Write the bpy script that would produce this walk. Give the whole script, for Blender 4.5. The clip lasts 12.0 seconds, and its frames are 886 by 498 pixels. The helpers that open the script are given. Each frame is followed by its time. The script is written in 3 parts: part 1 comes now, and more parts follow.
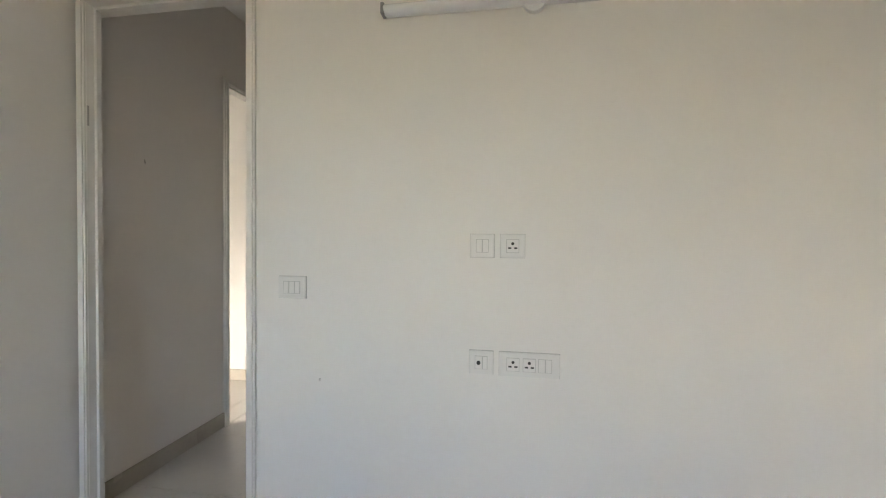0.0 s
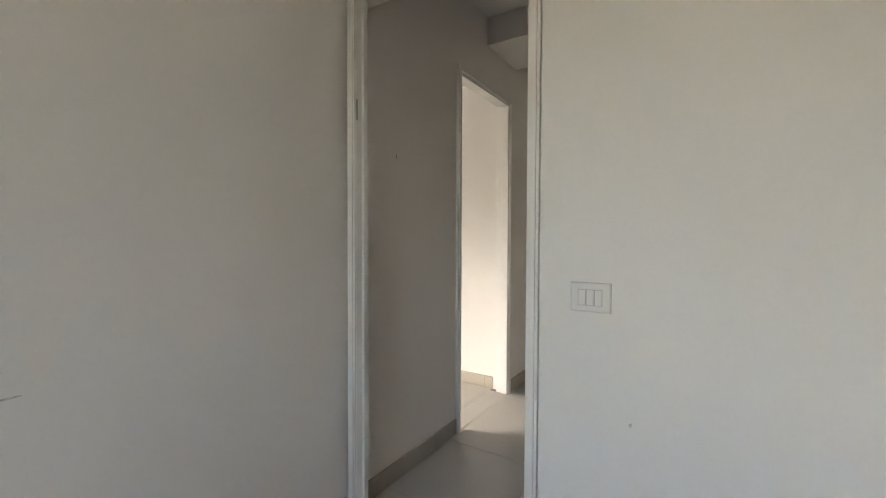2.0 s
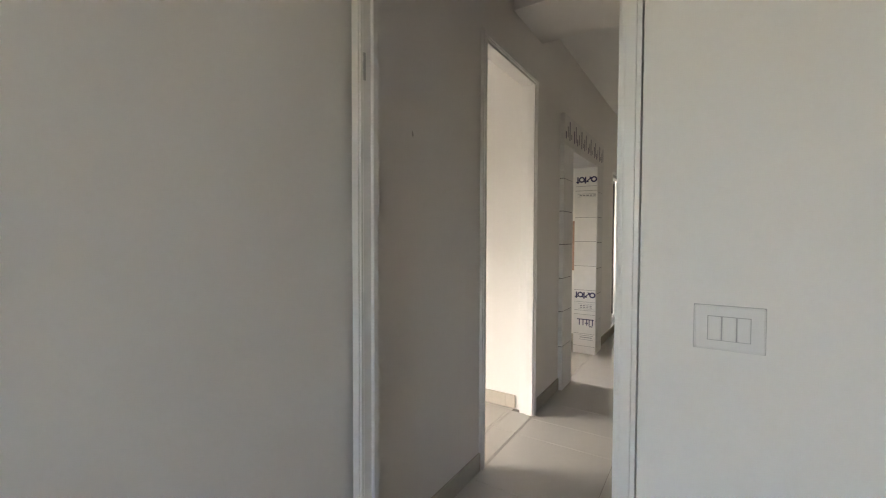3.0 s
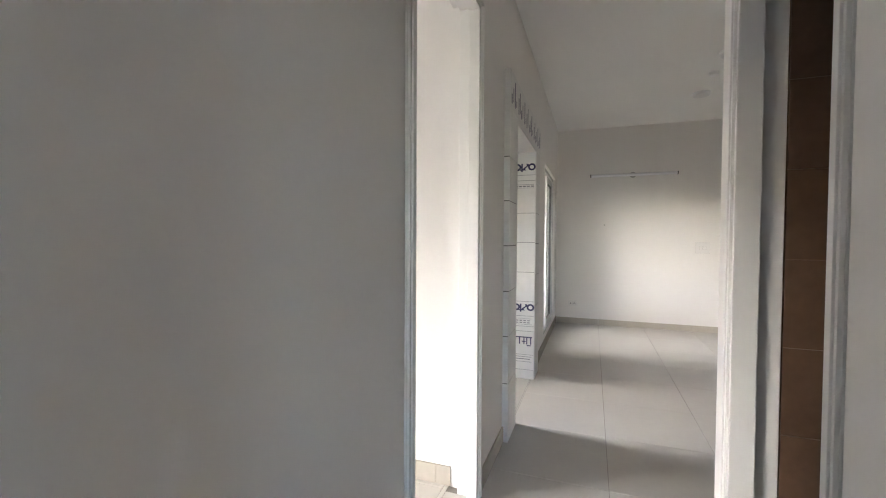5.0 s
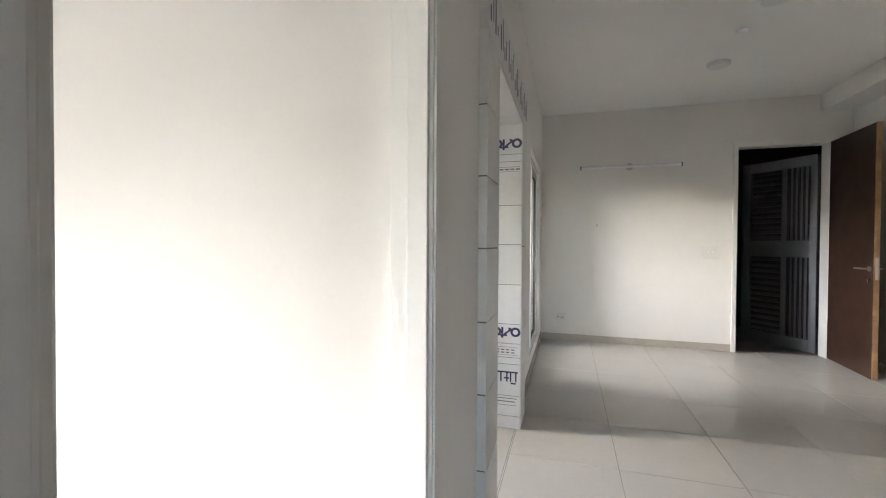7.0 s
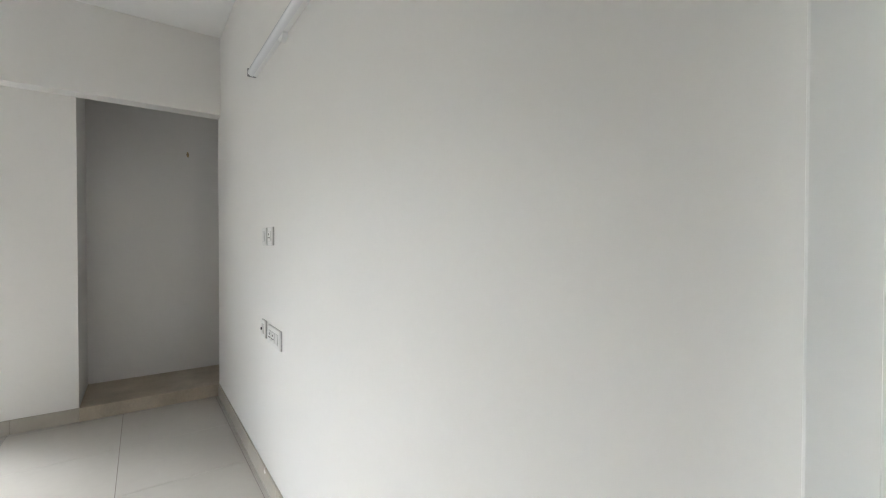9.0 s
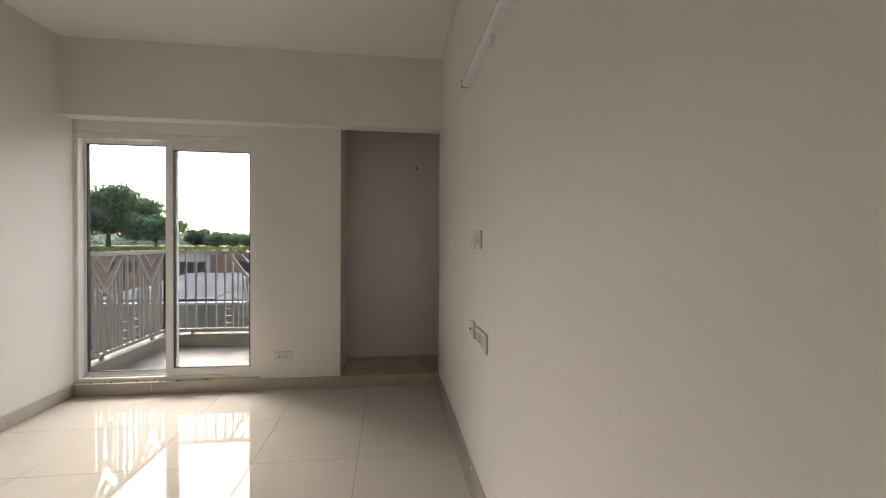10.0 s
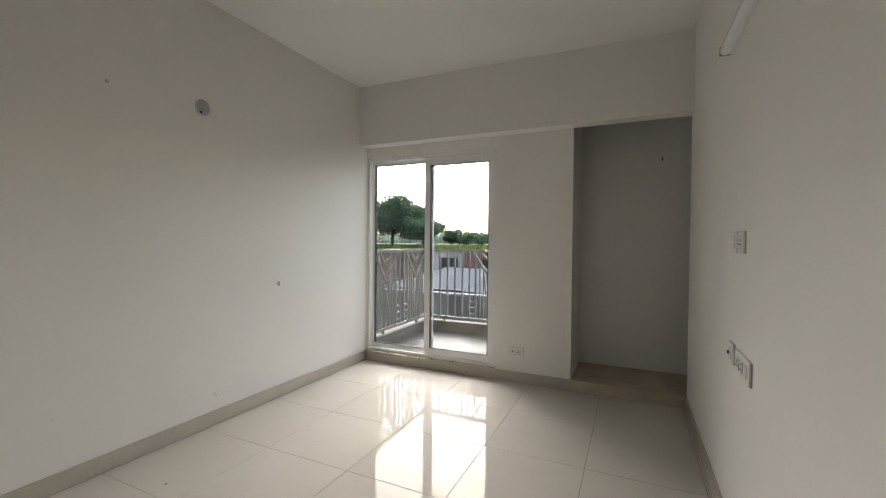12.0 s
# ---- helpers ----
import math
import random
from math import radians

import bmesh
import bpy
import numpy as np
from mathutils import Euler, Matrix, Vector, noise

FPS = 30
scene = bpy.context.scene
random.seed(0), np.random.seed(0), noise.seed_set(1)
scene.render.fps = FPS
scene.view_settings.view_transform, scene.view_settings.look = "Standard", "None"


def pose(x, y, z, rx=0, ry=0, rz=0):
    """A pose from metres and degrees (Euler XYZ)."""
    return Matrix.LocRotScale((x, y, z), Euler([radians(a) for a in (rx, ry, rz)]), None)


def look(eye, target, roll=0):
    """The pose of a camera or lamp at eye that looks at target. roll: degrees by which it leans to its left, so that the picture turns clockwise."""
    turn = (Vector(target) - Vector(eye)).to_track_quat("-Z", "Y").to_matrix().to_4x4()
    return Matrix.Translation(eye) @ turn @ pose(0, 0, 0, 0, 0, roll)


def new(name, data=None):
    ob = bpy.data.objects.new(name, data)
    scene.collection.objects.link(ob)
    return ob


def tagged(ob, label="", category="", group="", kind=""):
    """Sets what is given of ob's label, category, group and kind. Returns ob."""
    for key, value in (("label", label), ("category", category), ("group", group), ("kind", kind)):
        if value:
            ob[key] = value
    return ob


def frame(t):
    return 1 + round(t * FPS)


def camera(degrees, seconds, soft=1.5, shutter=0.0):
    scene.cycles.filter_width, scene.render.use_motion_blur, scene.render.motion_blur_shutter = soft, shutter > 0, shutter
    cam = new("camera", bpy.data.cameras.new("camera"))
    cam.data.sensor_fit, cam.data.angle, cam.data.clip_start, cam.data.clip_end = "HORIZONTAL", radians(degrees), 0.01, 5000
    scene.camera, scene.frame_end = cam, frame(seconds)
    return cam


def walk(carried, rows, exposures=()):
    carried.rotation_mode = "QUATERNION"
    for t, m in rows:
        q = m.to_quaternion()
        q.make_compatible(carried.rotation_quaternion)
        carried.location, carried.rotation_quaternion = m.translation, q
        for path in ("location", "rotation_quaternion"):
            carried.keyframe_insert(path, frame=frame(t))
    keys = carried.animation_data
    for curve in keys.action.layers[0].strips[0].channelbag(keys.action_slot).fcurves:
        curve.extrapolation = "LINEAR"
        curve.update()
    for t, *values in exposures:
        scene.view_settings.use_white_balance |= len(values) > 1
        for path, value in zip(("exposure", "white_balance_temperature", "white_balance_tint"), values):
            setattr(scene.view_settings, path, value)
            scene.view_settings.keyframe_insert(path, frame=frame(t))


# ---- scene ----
cam = camera(94.0, 12.0, soft=1.1)
PATH = [
    (0, (1.971, -1.57, 1.305), (1.637, 0.402, 1.266), 0.5),
    (0.5, (1.87, -1.602, 1.301), (1.18, 0.275, 1.259), 0.5),
    (1, (1.733, -1.585, 1.298), (0.814, 0.191, 1.256), 0.4),
    (1.5, (1.574, -1.51, 1.294), (0.545, 0.204, 1.242), 0.2),
    (2, (1.387, -1.328, 1.294), (0.306, 0.353, 1.239), 0.2),
    (2.5, (1.223, -1.17, 1.301), (0.124, 0.501, 1.253), 0.4),
    (2.7, (1.147, -1.114, 1.3), (0.054, 0.56, 1.243), 0.3),
    (4.3, (0.68, -0.418, 1.278), (-0.2, 1.377, 1.227), 0.2),
    (4.5, (0.629, -0.31, 1.277), (-0.193, 1.512, 1.226), 0.3),
    (5, (0.518, -0.117, 1.271), (-0.162, 1.763, 1.22), 0.3),
    (5.5, (0.477, 0.129, 1.265), (-0.094, 2.046, 1.217), 0.2),
    (6, (0.454, 0.368, 1.257), (-0.05, 2.303, 1.214), 0.3),
    (6.5, (0.38, 0.623, 1.247), (-0.116, 2.56, 1.216), 0.4),
    (6.7, (0.358, 0.718, 1.246), (-0.156, 2.651, 1.217), 0.4),
    (8.3, (0.177, 1.295, 1.274), (-0.994, 2.916, 1.238), 0.0),
    (8.5, (0.139, 1.315, 1.274), (-1.153, 2.842, 1.243), 0.2),
    (9, (0.006, 1.348, 1.266), (-1.609, 2.528, 1.240), 0.1),
    (9.5, (-0.066, 1.379, 1.270), (-1.921, 2.128, 1.246), 0.2),
    (10, (-0.102, 1.419, 1.276), (-2.086, 1.675, 1.254), 0.3),
    (10.5, (-0.098, 1.434, 1.277), (-2.090, 1.245, 1.255), 0.4),
    (11, (-0.104, 1.458, 1.281), (-2.033, 0.928, 1.254), 0.5),
    (11.5, (-0.109, 1.474, 1.281), (-1.965, 0.731, 1.252), 0.55),
    (12, (-0.128, 1.467, 1.292), (-1.944, 0.631, 1.257), 0.55),
]
walk(cam, [(t, look(eye, target, roll)) for t, eye, target, roll in PATH],
     exposures=[(0, 6.9, 7200, 13), (2.7, 6.65, 7200, 14), (4.3, 7.15, 6400, 14), (6.7, 7.2, 6300, 13), (8.3, 6.45, 5950, 8), (9.0, 6.25, 5950, 8), (9.5, 5.8, 6900, 12), (10.0, 5.2, 7250, 14), (10.5, 5.05, 6800, 11), (12, 5.15, 6700, 10)])

# ---- light ----
world = bpy.data.worlds.new("sky")
scene.world = world
world.use_nodes = True
wn, wl = world.node_tree.nodes, world.node_tree.links
sky = wn.new("ShaderNodeTexSky")
sky.sky_type, sky.sun_disc = "NISHITA", False
sky.sun_elevation, sky.sun_rotation = radians(36), radians(250)
sky.air_density, sky.dust_density, sky.ozone_density = 1.1, 2.0, 1.2
wl.new(sky.outputs["Color"], wn["Background"].inputs["Color"])
wn["Background"].inputs["Strength"].default_value = 0.05

sun_data = bpy.data.lights.new("sun", "SUN")
sun_data.energy, sun_data.angle, sun_data.color = 0.34, radians(60), (1.0, 0.98, 0.96)
sun = new("sun", sun_data)
sun.matrix_world = look((-20, -7.3, 15.5), (0, 0, 0))

# ---- materials ----


def mat(name, base, rough=0.5, metal=0.0, var=0.06, scale=3.0, bump=0.0, bscale=60.0, spec=0.5, tint=None, piece=0.0, coat=0.0):
    """A surface with broad and fine variation of its colour and roughness, and fine relief."""
    m = bpy.data.materials.new(name)
    m.use_nodes = True
    n, l = m.node_tree.nodes, m.node_tree.links
    b = n["Principled BSDF"]
    co = n.new("ShaderNodeTexCoord")
    geo = n.new("ShaderNodeNewGeometry")
    big, fine = n.new("ShaderNodeTexNoise"), n.new("ShaderNodeTexNoise")
    big.inputs["Scale"].default_value, big.inputs["Detail"].default_value = scale, 4
    fine.inputs["Scale"].default_value, fine.inputs["Detail"].default_value = bscale, 3
    l.new(geo.outputs["Position"], big.inputs["Vector"])
    l.new(geo.outputs["Position"], fine.inputs["Vector"])
    mix = n.new("ShaderNodeMix")
    mix.data_type = "RGBA"
    other = tint or tuple(max(0.0, c * (1 - 2.2 * var)) for c in base)
    mix.inputs["A"].default_value = (*[min(1, c * (1 + var)) for c in base], 1)
    mix.inputs["B"].default_value = (*other, 1)
    add = n.new("ShaderNodeMath")
    add.operation = "MULTIPLY_ADD"
    l.new(fine.outputs["Fac"], add.inputs[0])
    add.inputs[1].default_value = 0.35
    l.new(big.outputs["Fac"], add.inputs[2])
    ramp = n.new("ShaderNodeMapRange")
    ramp.inputs["From Min"].default_value, ramp.inputs["From Max"].default_value = 0.4, 0.95
    l.new(add.outputs[0], ramp.inputs["Value"])
    l.new(ramp.outputs["Result"], mix.inputs["Factor"])
    out = mix.outputs["Result"]
    if piece:
        info, hsv = n.new("ShaderNodeObjectInfo"), n.new("ShaderNodeHueSaturation")
        mr = n.new("ShaderNodeMapRange")
        mr.inputs["To Min"].default_value, mr.inputs["To Max"].default_value = 1 - piece, 1 + piece
        l.new(info.outputs["Random"], mr.inputs["Value"])
        l.new(mr.outputs["Result"], hsv.inputs["Value"])
        l.new(out, hsv.inputs["Color"])
        out = hsv.outputs["Color"]
    l.new(out, b.inputs["Base Color"])
    rr = n.new("ShaderNodeMapRange")
    rr.inputs["To Min"].default_value, rr.inputs["To Max"].default_value = rough * 0.8, min(1, rough * 1.25)
    l.new(big.outputs["Fac"], rr.inputs["Value"])
    l.new(rr.outputs["Result"], b.inputs["Roughness"])
    b.inputs["Metallic"].default_value = metal
    b.inputs["Specular IOR Level"].default_value = spec
    b.inputs["Coat Weight"].default_value = coat
    b.inputs["Coat Roughness"].default_value = 0.03
    if bump:
        bp = n.new("ShaderNodeBump")
        bp.inputs["Strength"].default_value, bp.inputs["Distance"].default_value = bump, 0.004
        l.new(fine.outputs["Fac"], bp.inputs["Height"])
        l.new(bp.outputs["Normal"], b.inputs["Normal"])
    return m


PAINT = mat("wall_paint", (0.80, 0.778, 0.745), 0.55, var=0.012, scale=1.3, bump=0.10, bscale=45)
CEIL = mat("ceiling_paint", (0.82, 0.81, 0.79), 0.7, var=0.012, scale=1.5, bump=0.08, bscale=50)
TRIM = mat("frame_paint", (0.80, 0.785, 0.755), 0.36, var=0.015, scale=4, bump=0.03, bscale=30)
TILE = mat("floor_tile", (0.57, 0.54, 0.49), 0.05, var=0.025, scale=2.2, bscale=25, piece=0.012, spec=0.17)
SKIRT = mat("skirting_tile", (0.50, 0.46, 0.39), 0.25, var=0.05, scale=4, bscale=40, piece=0.03)
GROUT = mat("grout", (0.22, 0.20, 0.17), 0.9, var=0.1, scale=9, bump=0.3)
LEDGE = mat("ledge_stone", (0.50, 0.43, 0.33), 0.5, var=0.12, scale=5, bump=0.15, bscale=70)
PLATE = mat("plate_plastic", (0.76, 0.745, 0.72), 0.42, var=0.01, scale=8)
MODULE = mat("module_plastic", (0.77, 0.755, 0.73), 0.40, var=0.01, scale=8)
GAP = mat("gap_shadow_plastic", (0.45, 0.44, 0.42), 0.5, var=0.05)
BLACK = mat("socket_hole", (0.012, 0.012, 0.012), 0.6, var=0.0)
LAMP = mat("lamp_body", (0.82, 0.82, 0.82), 0.3, var=0.01)
DIFFUSER = mat("lamp_diffuser", (0.86, 0.86, 0.88), 0.25, var=0.01)
FANCOVER = mat("fan_cover_plastic", (0.70, 0.70, 0.69), 0.4, var=0.02)
COVER = mat("cover_plastic", (0.46, 0.45, 0.48), 0.4, var=0.03)
CAP = mat("lamp_cap", (0.30, 0.30, 0.30), 0.4, var=0.03)
UPVC = mat("window_upvc", (0.82, 0.82, 0.81), 0.25, var=0.015, scale=6)
GRIT = mat("grit", (0.09, 0.075, 0.06), 0.9, var=0.3, scale=40)
SEAL = mat("gasket", (0.03, 0.03, 0.032), 0.6, var=0.1)
WOOD = mat("door_veneer", (0.052, 0.026, 0.017), 0.35, var=0.22, scale=5, bump=0.08, bscale=80)
EDGE = mat("door_edge_timber", (0.42, 0.24, 0.11), 0.5, var=0.25, scale=9, bump=0.1, bscale=60)
STEEL = mat("brushed_steel", (0.62, 0.61, 0.59), 0.28, metal=1.0, var=0.04)
GREY = mat("safety_door_paint", (0.12, 0.127, 0.138), 0.45, var=0.08, scale=6, bump=0.05)
# The unlit lobby's shade is put into this dark colour.
DARK = mat("lobby_shade", (0.08, 0.075, 0.07), 0.5, var=0.15)
BATH = mat("bath_tile", (0.14, 0.085, 0.055), 0.3, var=0.2, scale=3.5, bump=0.12, bscale=30, piece=0.07)
BATHGROUT = mat("bath_grout", (0.22, 0.14, 0.09), 0.9, var=0.1)
SHEET = mat("wrapping_sheet", (0.74, 0.73, 0.71), 0.5, var=0.03, scale=7, bump=0.12, bscale=22, piece=0.02)
TAPE = mat("joint_tape", (0.16, 0.15, 0.145), 0.6, var=0.1)
INK = mat("printed_ink", (0.035, 0.03, 0.10), 0.6, var=0.1)
GREYINK = mat("faint_ink", (0.22, 0.21, 0.24), 0.6, var=0.2)
KTILE = mat("kitchen_tile", (0.46, 0.29, 0.22), 0.25, var=0.08, scale=8, piece=0.05)
RAILM = mat("railing_paint", (0.27, 0.255, 0.235), 0.45, var=0.08, scale=9, bump=0.05)
KERB = mat("balcony_kerb_stone", (0.27, 0.24, 0.20), 0.7, var=0.2, scale=8, bump=0.3, bscale=50)
BALC = mat("balcony_tile", (0.20, 0.19, 0.187), 0.4, var=0.05, scale=5, piece=0.03)
STAIN = mat("wall_stain", (0.50, 0.38, 0.23), 0.8, var=0.3, scale=30)
SCUFF = mat("wall_scuff", (0.62, 0.60, 0.56), 0.8, var=0.2, scale=40)
EARTH = mat("earth", (0.27, 0.19, 0.14), 0.95, spec=0.1, var=0.3, scale=0.25, tint=(0.16, 0.19, 0.07))
CONCRETE = mat("weathered_concrete", (0.22, 0.185, 0.15), 0.9, var=0.3, scale=0.9, bump=0.3, bscale=9)
COPING = mat("coping_concrete", (0.40, 0.385, 0.37), 0.8, var=0.15, scale=2)
TIN = mat("tin_sheet", (0.21, 0.215, 0.22), 0.85, metal=0.0, var=0.3, scale=0.8, spec=0.1)
BRICK = mat("shed_brick", (0.33, 0.18, 0.14), 0.9, var=0.25, scale=1.2, bump=0.3, bscale=8)
WHITEWASH = mat("whitewash", (0.50, 0.47, 0.45), 0.9, var=0.15, scale=0.8)
BARK = mat("bark", (0.07, 0.05, 0.035), 0.9, var=0.3, scale=2, bump=0.5, bscale=12)
LEAF = mat("leaves", (0.15, 0.24, 0.13), 0.7, var=0.35, scale=0.5, bscale=3)
# Paler and greyer than the near leaves: distance haze put into the colour.
HAZYLEAF = mat("hazy_far_leaves", (0.22, 0.28, 0.23), 0.8, var=0.3, scale=0.05, bscale=0.4)
GRASS = mat("meadow_grass", (0.17, 0.24, 0.06), 0.9, var=0.3, scale=0.2, bscale=2)
for leafy in (LEAF, HAZYLEAF, GRASS):
    n, l = leafy.node_tree.nodes, leafy.node_tree.links
    b, thin, both = n["Principled BSDF"], n.new("ShaderNodeBsdfTranslucent"), n.new("ShaderNodeMixShader")
    l.new(b.inputs["Base Color"].links[0].from_socket, thin.inputs["Color"])
    both.inputs["Fac"].default_value = 0.6
    l.new(b.outputs["BSDF"], both.inputs[1])
    l.new(thin.outputs["BSDF"], both.inputs[2])
    l.new(both.outputs["Shader"], n["Material Output"].inputs["Surface"])
# Deep tint only dims the outdoors seen through it; not a real glass colour.
GLASS = bpy.data.materials.new("view_dimming_glass")
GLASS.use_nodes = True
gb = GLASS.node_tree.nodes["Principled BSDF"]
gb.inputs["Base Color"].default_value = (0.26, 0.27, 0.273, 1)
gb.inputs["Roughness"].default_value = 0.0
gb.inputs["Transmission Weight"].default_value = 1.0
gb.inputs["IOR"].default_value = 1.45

# ---- building helpers ----


def box(bm, x0, x1, y0, y1, z0, z1, bevel=0.0):
    """A box with, if wanted, bevelled edges."""
    r = bmesh.ops.create_cube(bm, size=1.0, matrix=Matrix.LocRotScale(((x0 + x1) / 2, (y0 + y1) / 2, (z0 + z1) / 2), None, (abs(x1 - x0), abs(y1 - y0), abs(z1 - z0))))
    if bevel:
        es = list({e for v in r["verts"] for e in v.link_edges})
        bmesh.ops.bevel(bm, geom=es, offset=bevel, segments=2, affect="EDGES", profile=0.6)
    return r["verts"]


def rod(bm, a, b, r=0.01, n=10, r2=None):
    """A round bar from a to b."""
    a, b = Vector(a), Vector(b)
    d = b - a
    m = Matrix.Translation((a + b) / 2) @ d.to_track_quat("Z", "Y").to_matrix().to_4x4()
    return bmesh.ops.create_cone(bm, cap_ends=True, segments=n, radius1=r, radius2=r if r2 is None else r2, depth=d.length, matrix=m)["verts"]


def bar(bm, a, b, w, d, out):
    """A flat bar from a to b, w wide in its plane and d deep along out."""
    a, b, out = Vector(a), Vector(b), Vector(out).normalized()
    along = (b - a).normalized()
    side = along.cross(out)
    m = Matrix((along, side, out)).transposed().to_4x4()
    m.translation = (a + b) / 2
    bmesh.ops.create_cube(bm, size=1.0, matrix=m @ Matrix.Diagonal(((b - a).length, w, d, 1)))


def part(name, bm, material, parent=None, label="", smooth=False):
    """One mesh object, under a thing or a part."""
    me = bpy.data.meshes.new(name)
    bm.normal_update()
    bm.to_mesh(me)
    bm.free()
    me.materials.append(material)
    if smooth:
        me.shade_smooth()
    ob = new(name, me)
    if parent:
        ob.parent = parent
    if label:
        ob["label"] = label
    return ob


def boxes(name, dims, material, parent=None, label="", bevel=0.0):
    bm = bmesh.new()
    for d in dims:
        box(bm, *d, bevel=bevel)
    return part(name, bm, material, parent, label)


def thing(name, label, category, group="", m=None):
    ob = tagged(new(name), label, category, group)
    ob.empty_display_size = 0.1
    if m is not None:
        ob.matrix_world = m
    return ob


def structure(ob, label="", category=""):
    return tagged(ob, label, category, kind="structure")


H = 2.90  # clear height
T = 0.15   # wall thickness


def wall(name, axis, at, thick, lo, hi, openings=(), z0=-0.01, z1=H, material=None, label="smooth off-white painted plaster wall"):
    """A wall across an axis, from at to at + thick, with openings (from, to, sill, head) through it."""
    bm = bmesh.new()
    cuts = sorted({lo, hi, *[o[0] for o in openings], *[o[1] for o in openings]})
    for a, b in zip(cuts, cuts[1:]):
        spans = [(z0, z1)]
        for o in openings:
            if o[0] <= a + 1e-6 and b <= o[1] + 1e-6:
                spans = [(z0, o[2]), (o[3], z1)]
        for s, e in spans:
            if e - s > 0.002:
                p, q = sorted((at, at + thick))
                box(bm, p, q, a, b, s, e) if axis == "x" else box(bm, a, b, p, q, s, e)
    bmesh.ops.remove_doubles(bm, verts=bm.verts, dist=1e-5)
    return structure(part(name, bm, material or PAINT), label, "wall")


# ---- setting ----
B0, B1 = -1.17, 1.868        # the bright bedroom, across
BX = -3.865                  # its window wall
YL = 6.412                   # far wall of the living room
XC = 0.985                   # east side of the corridor
DB = (0.985, 1.865, 0.0, 2.42)  # door to the bright bedroom
wall("wall_west", "x", -T, T, -3.9, 7.6, [(DB[0], DB[1], -0.01, DB[3]), (2.66, 3.68, -0.01, 2.08), (4.72, 6.08, 0.10, 2.13)])
wall("wall_bedroom_door", "y", 0.0, 0.13, 0.0, 3.6, [(0.0, 0.915, -0.01, 2.42)])
wall("wall_bedroom_east", "x", 3.6, T, -3.9, 0.13)
wall("wall_bedroom_back", "y", -3.75, -T, 0.0, 3.75, [(0.75, 1.25, 0.95, 2.40)])
wall("wall_corridor_east", "x", XC, 0.15, 0.13, 1.763, [(0.90, 1.645, -0.01, 2.42)])
wall("wall_bath_north", "y", 1.613, 0.15, 1.135, 2.70)
wall("wall_bath_east", "x", 2.55, T, 0.13, 1.613)
wall("wall_living_south", "y", 1.613, 0.15, 2.70, 4.2)
wall("wall_living_north", "y", YL, 0.16, 0.0, 4.2, [(2.155, 3.10, -0.01, 2.425)])
wall("wall_living_east", "x", 3.27, T, 2.9, YL)
wall("wall_dining_east", "x", 4.05, T, 1.613, 3.05)
wall("wall_dining_north", "y", 2.9, T, 3.42, 4.05)
wall("wall_north_bedroom_south", "y", B0, -T, BX - 0.2, -T)
wall("wall_north_bedroom_north", "y", B1, T, BX, -T)
wall("wall_window", "x", BX, -0.2, B0, 0.985, [(B0 + 0.004, 0.30, 0.105, 2.19)])
AY = B1 + 0.45                # the alcove reaches past the bedroom wall
wall("wall_alcove_back", "x", -4.47, -T, 0.845, AY + T)
wall("wall_alcove_north", "y", AY, T, -4.47, BX + T)
wall("wall_alcove_east", "x", BX, T, B1 + T, AY)
wall("wall_alcove_side", "y", 0.985, -0.14, -4.47, BX - 0.2)
wall("wall_kitchen_north", "y", 4.1, T, -2.6, -T)
wall("wall_kitchen_west", "x", -2.6, -T, B1 + T, 4.25, [(2.6, 3.4, 1.1, 2.0)])
wall("wall_lobby_north", "y", 8.2, T, 1.2, 4.2, material=DARK, label="lobby wall with its lack of light put into the dark colour")
wall("wall_lobby_west", "x", 1.35, -T, 6.572, 8.2, material=DARK, label="lobby wall with its lack of light put into the dark colour")
wall("wall_lobby_east", "x", 4.05, T, 6.572, 8.2, material=DARK, label="lobby wall with its lack of light put into the dark colour")

ceil = boxes("ceiling", [(-4.75, 4.3, -4.0, 8.4, H, H + 0.2)], CEIL)
structure(ceil, "flat white painted ceiling slab", "ceiling")
structure(boxes("beam_corridor", [(0.0, XC, 1.42, 1.95, 2.70, H)], PAINT), "white painted ceiling beam across the corridor", "beam")
structure(boxes("beam_living", [(2.98, 3.27, 2.9, YL, 2.71, H)], PAINT), "white painted ceiling beam along the wall", "beam")
structure(boxes("beam_window", [(BX, -3.725, B0, B1, 2.288, H)], PAINT), "white painted beam above balcony door and alcove", "beam")

# Unseen slab, added to keep high sky and sun off the bedroom floor.
structure(boxes("balcony_shade_slab", [(-5.62, -4.75, -1.39, 2.8, H, H + 0.2), (-4.75, BX - 0.2, -1.39, B0 - T, H - 0.005, H + 0.195)], CEIL), "unseen slab added over the balcony to cut skylight", "ceiling")
# unseen balcony outside the living room, added to hold back its daylight
wall("wall_lightblock_south", "y", 4.25, 0.02, -1.75, -T)
wall("wall_lightblock_parapet", "x", -1.75, -0.12, 4.25, 6.72, z0=-0.2, z1=1.0)
wall("wall_lightblock_north", "y", 6.57, T, -1.75, 0.0)
structure(boxes("balcony_floor_living", [(-1.75, -T, 4.27, 6.57, -0.2, 0.02)], BALC), "pale grey tiled balcony floor", "balcony floor")

# floors: a screed with separate tiles on it
screed = boxes("floor", [(-0.16, 4.2, -3.9, 6.57, -0.08, -0.004), (BX - 0.2, -0.16, B0 - T, B1, -0.08, -0.004), (-2.6, -0.16, B1, 4.25, -0.08, -0.004)], GROUT)
structure(screed, "glossy cream vitrified tile floor with thin dark joints", "floor")
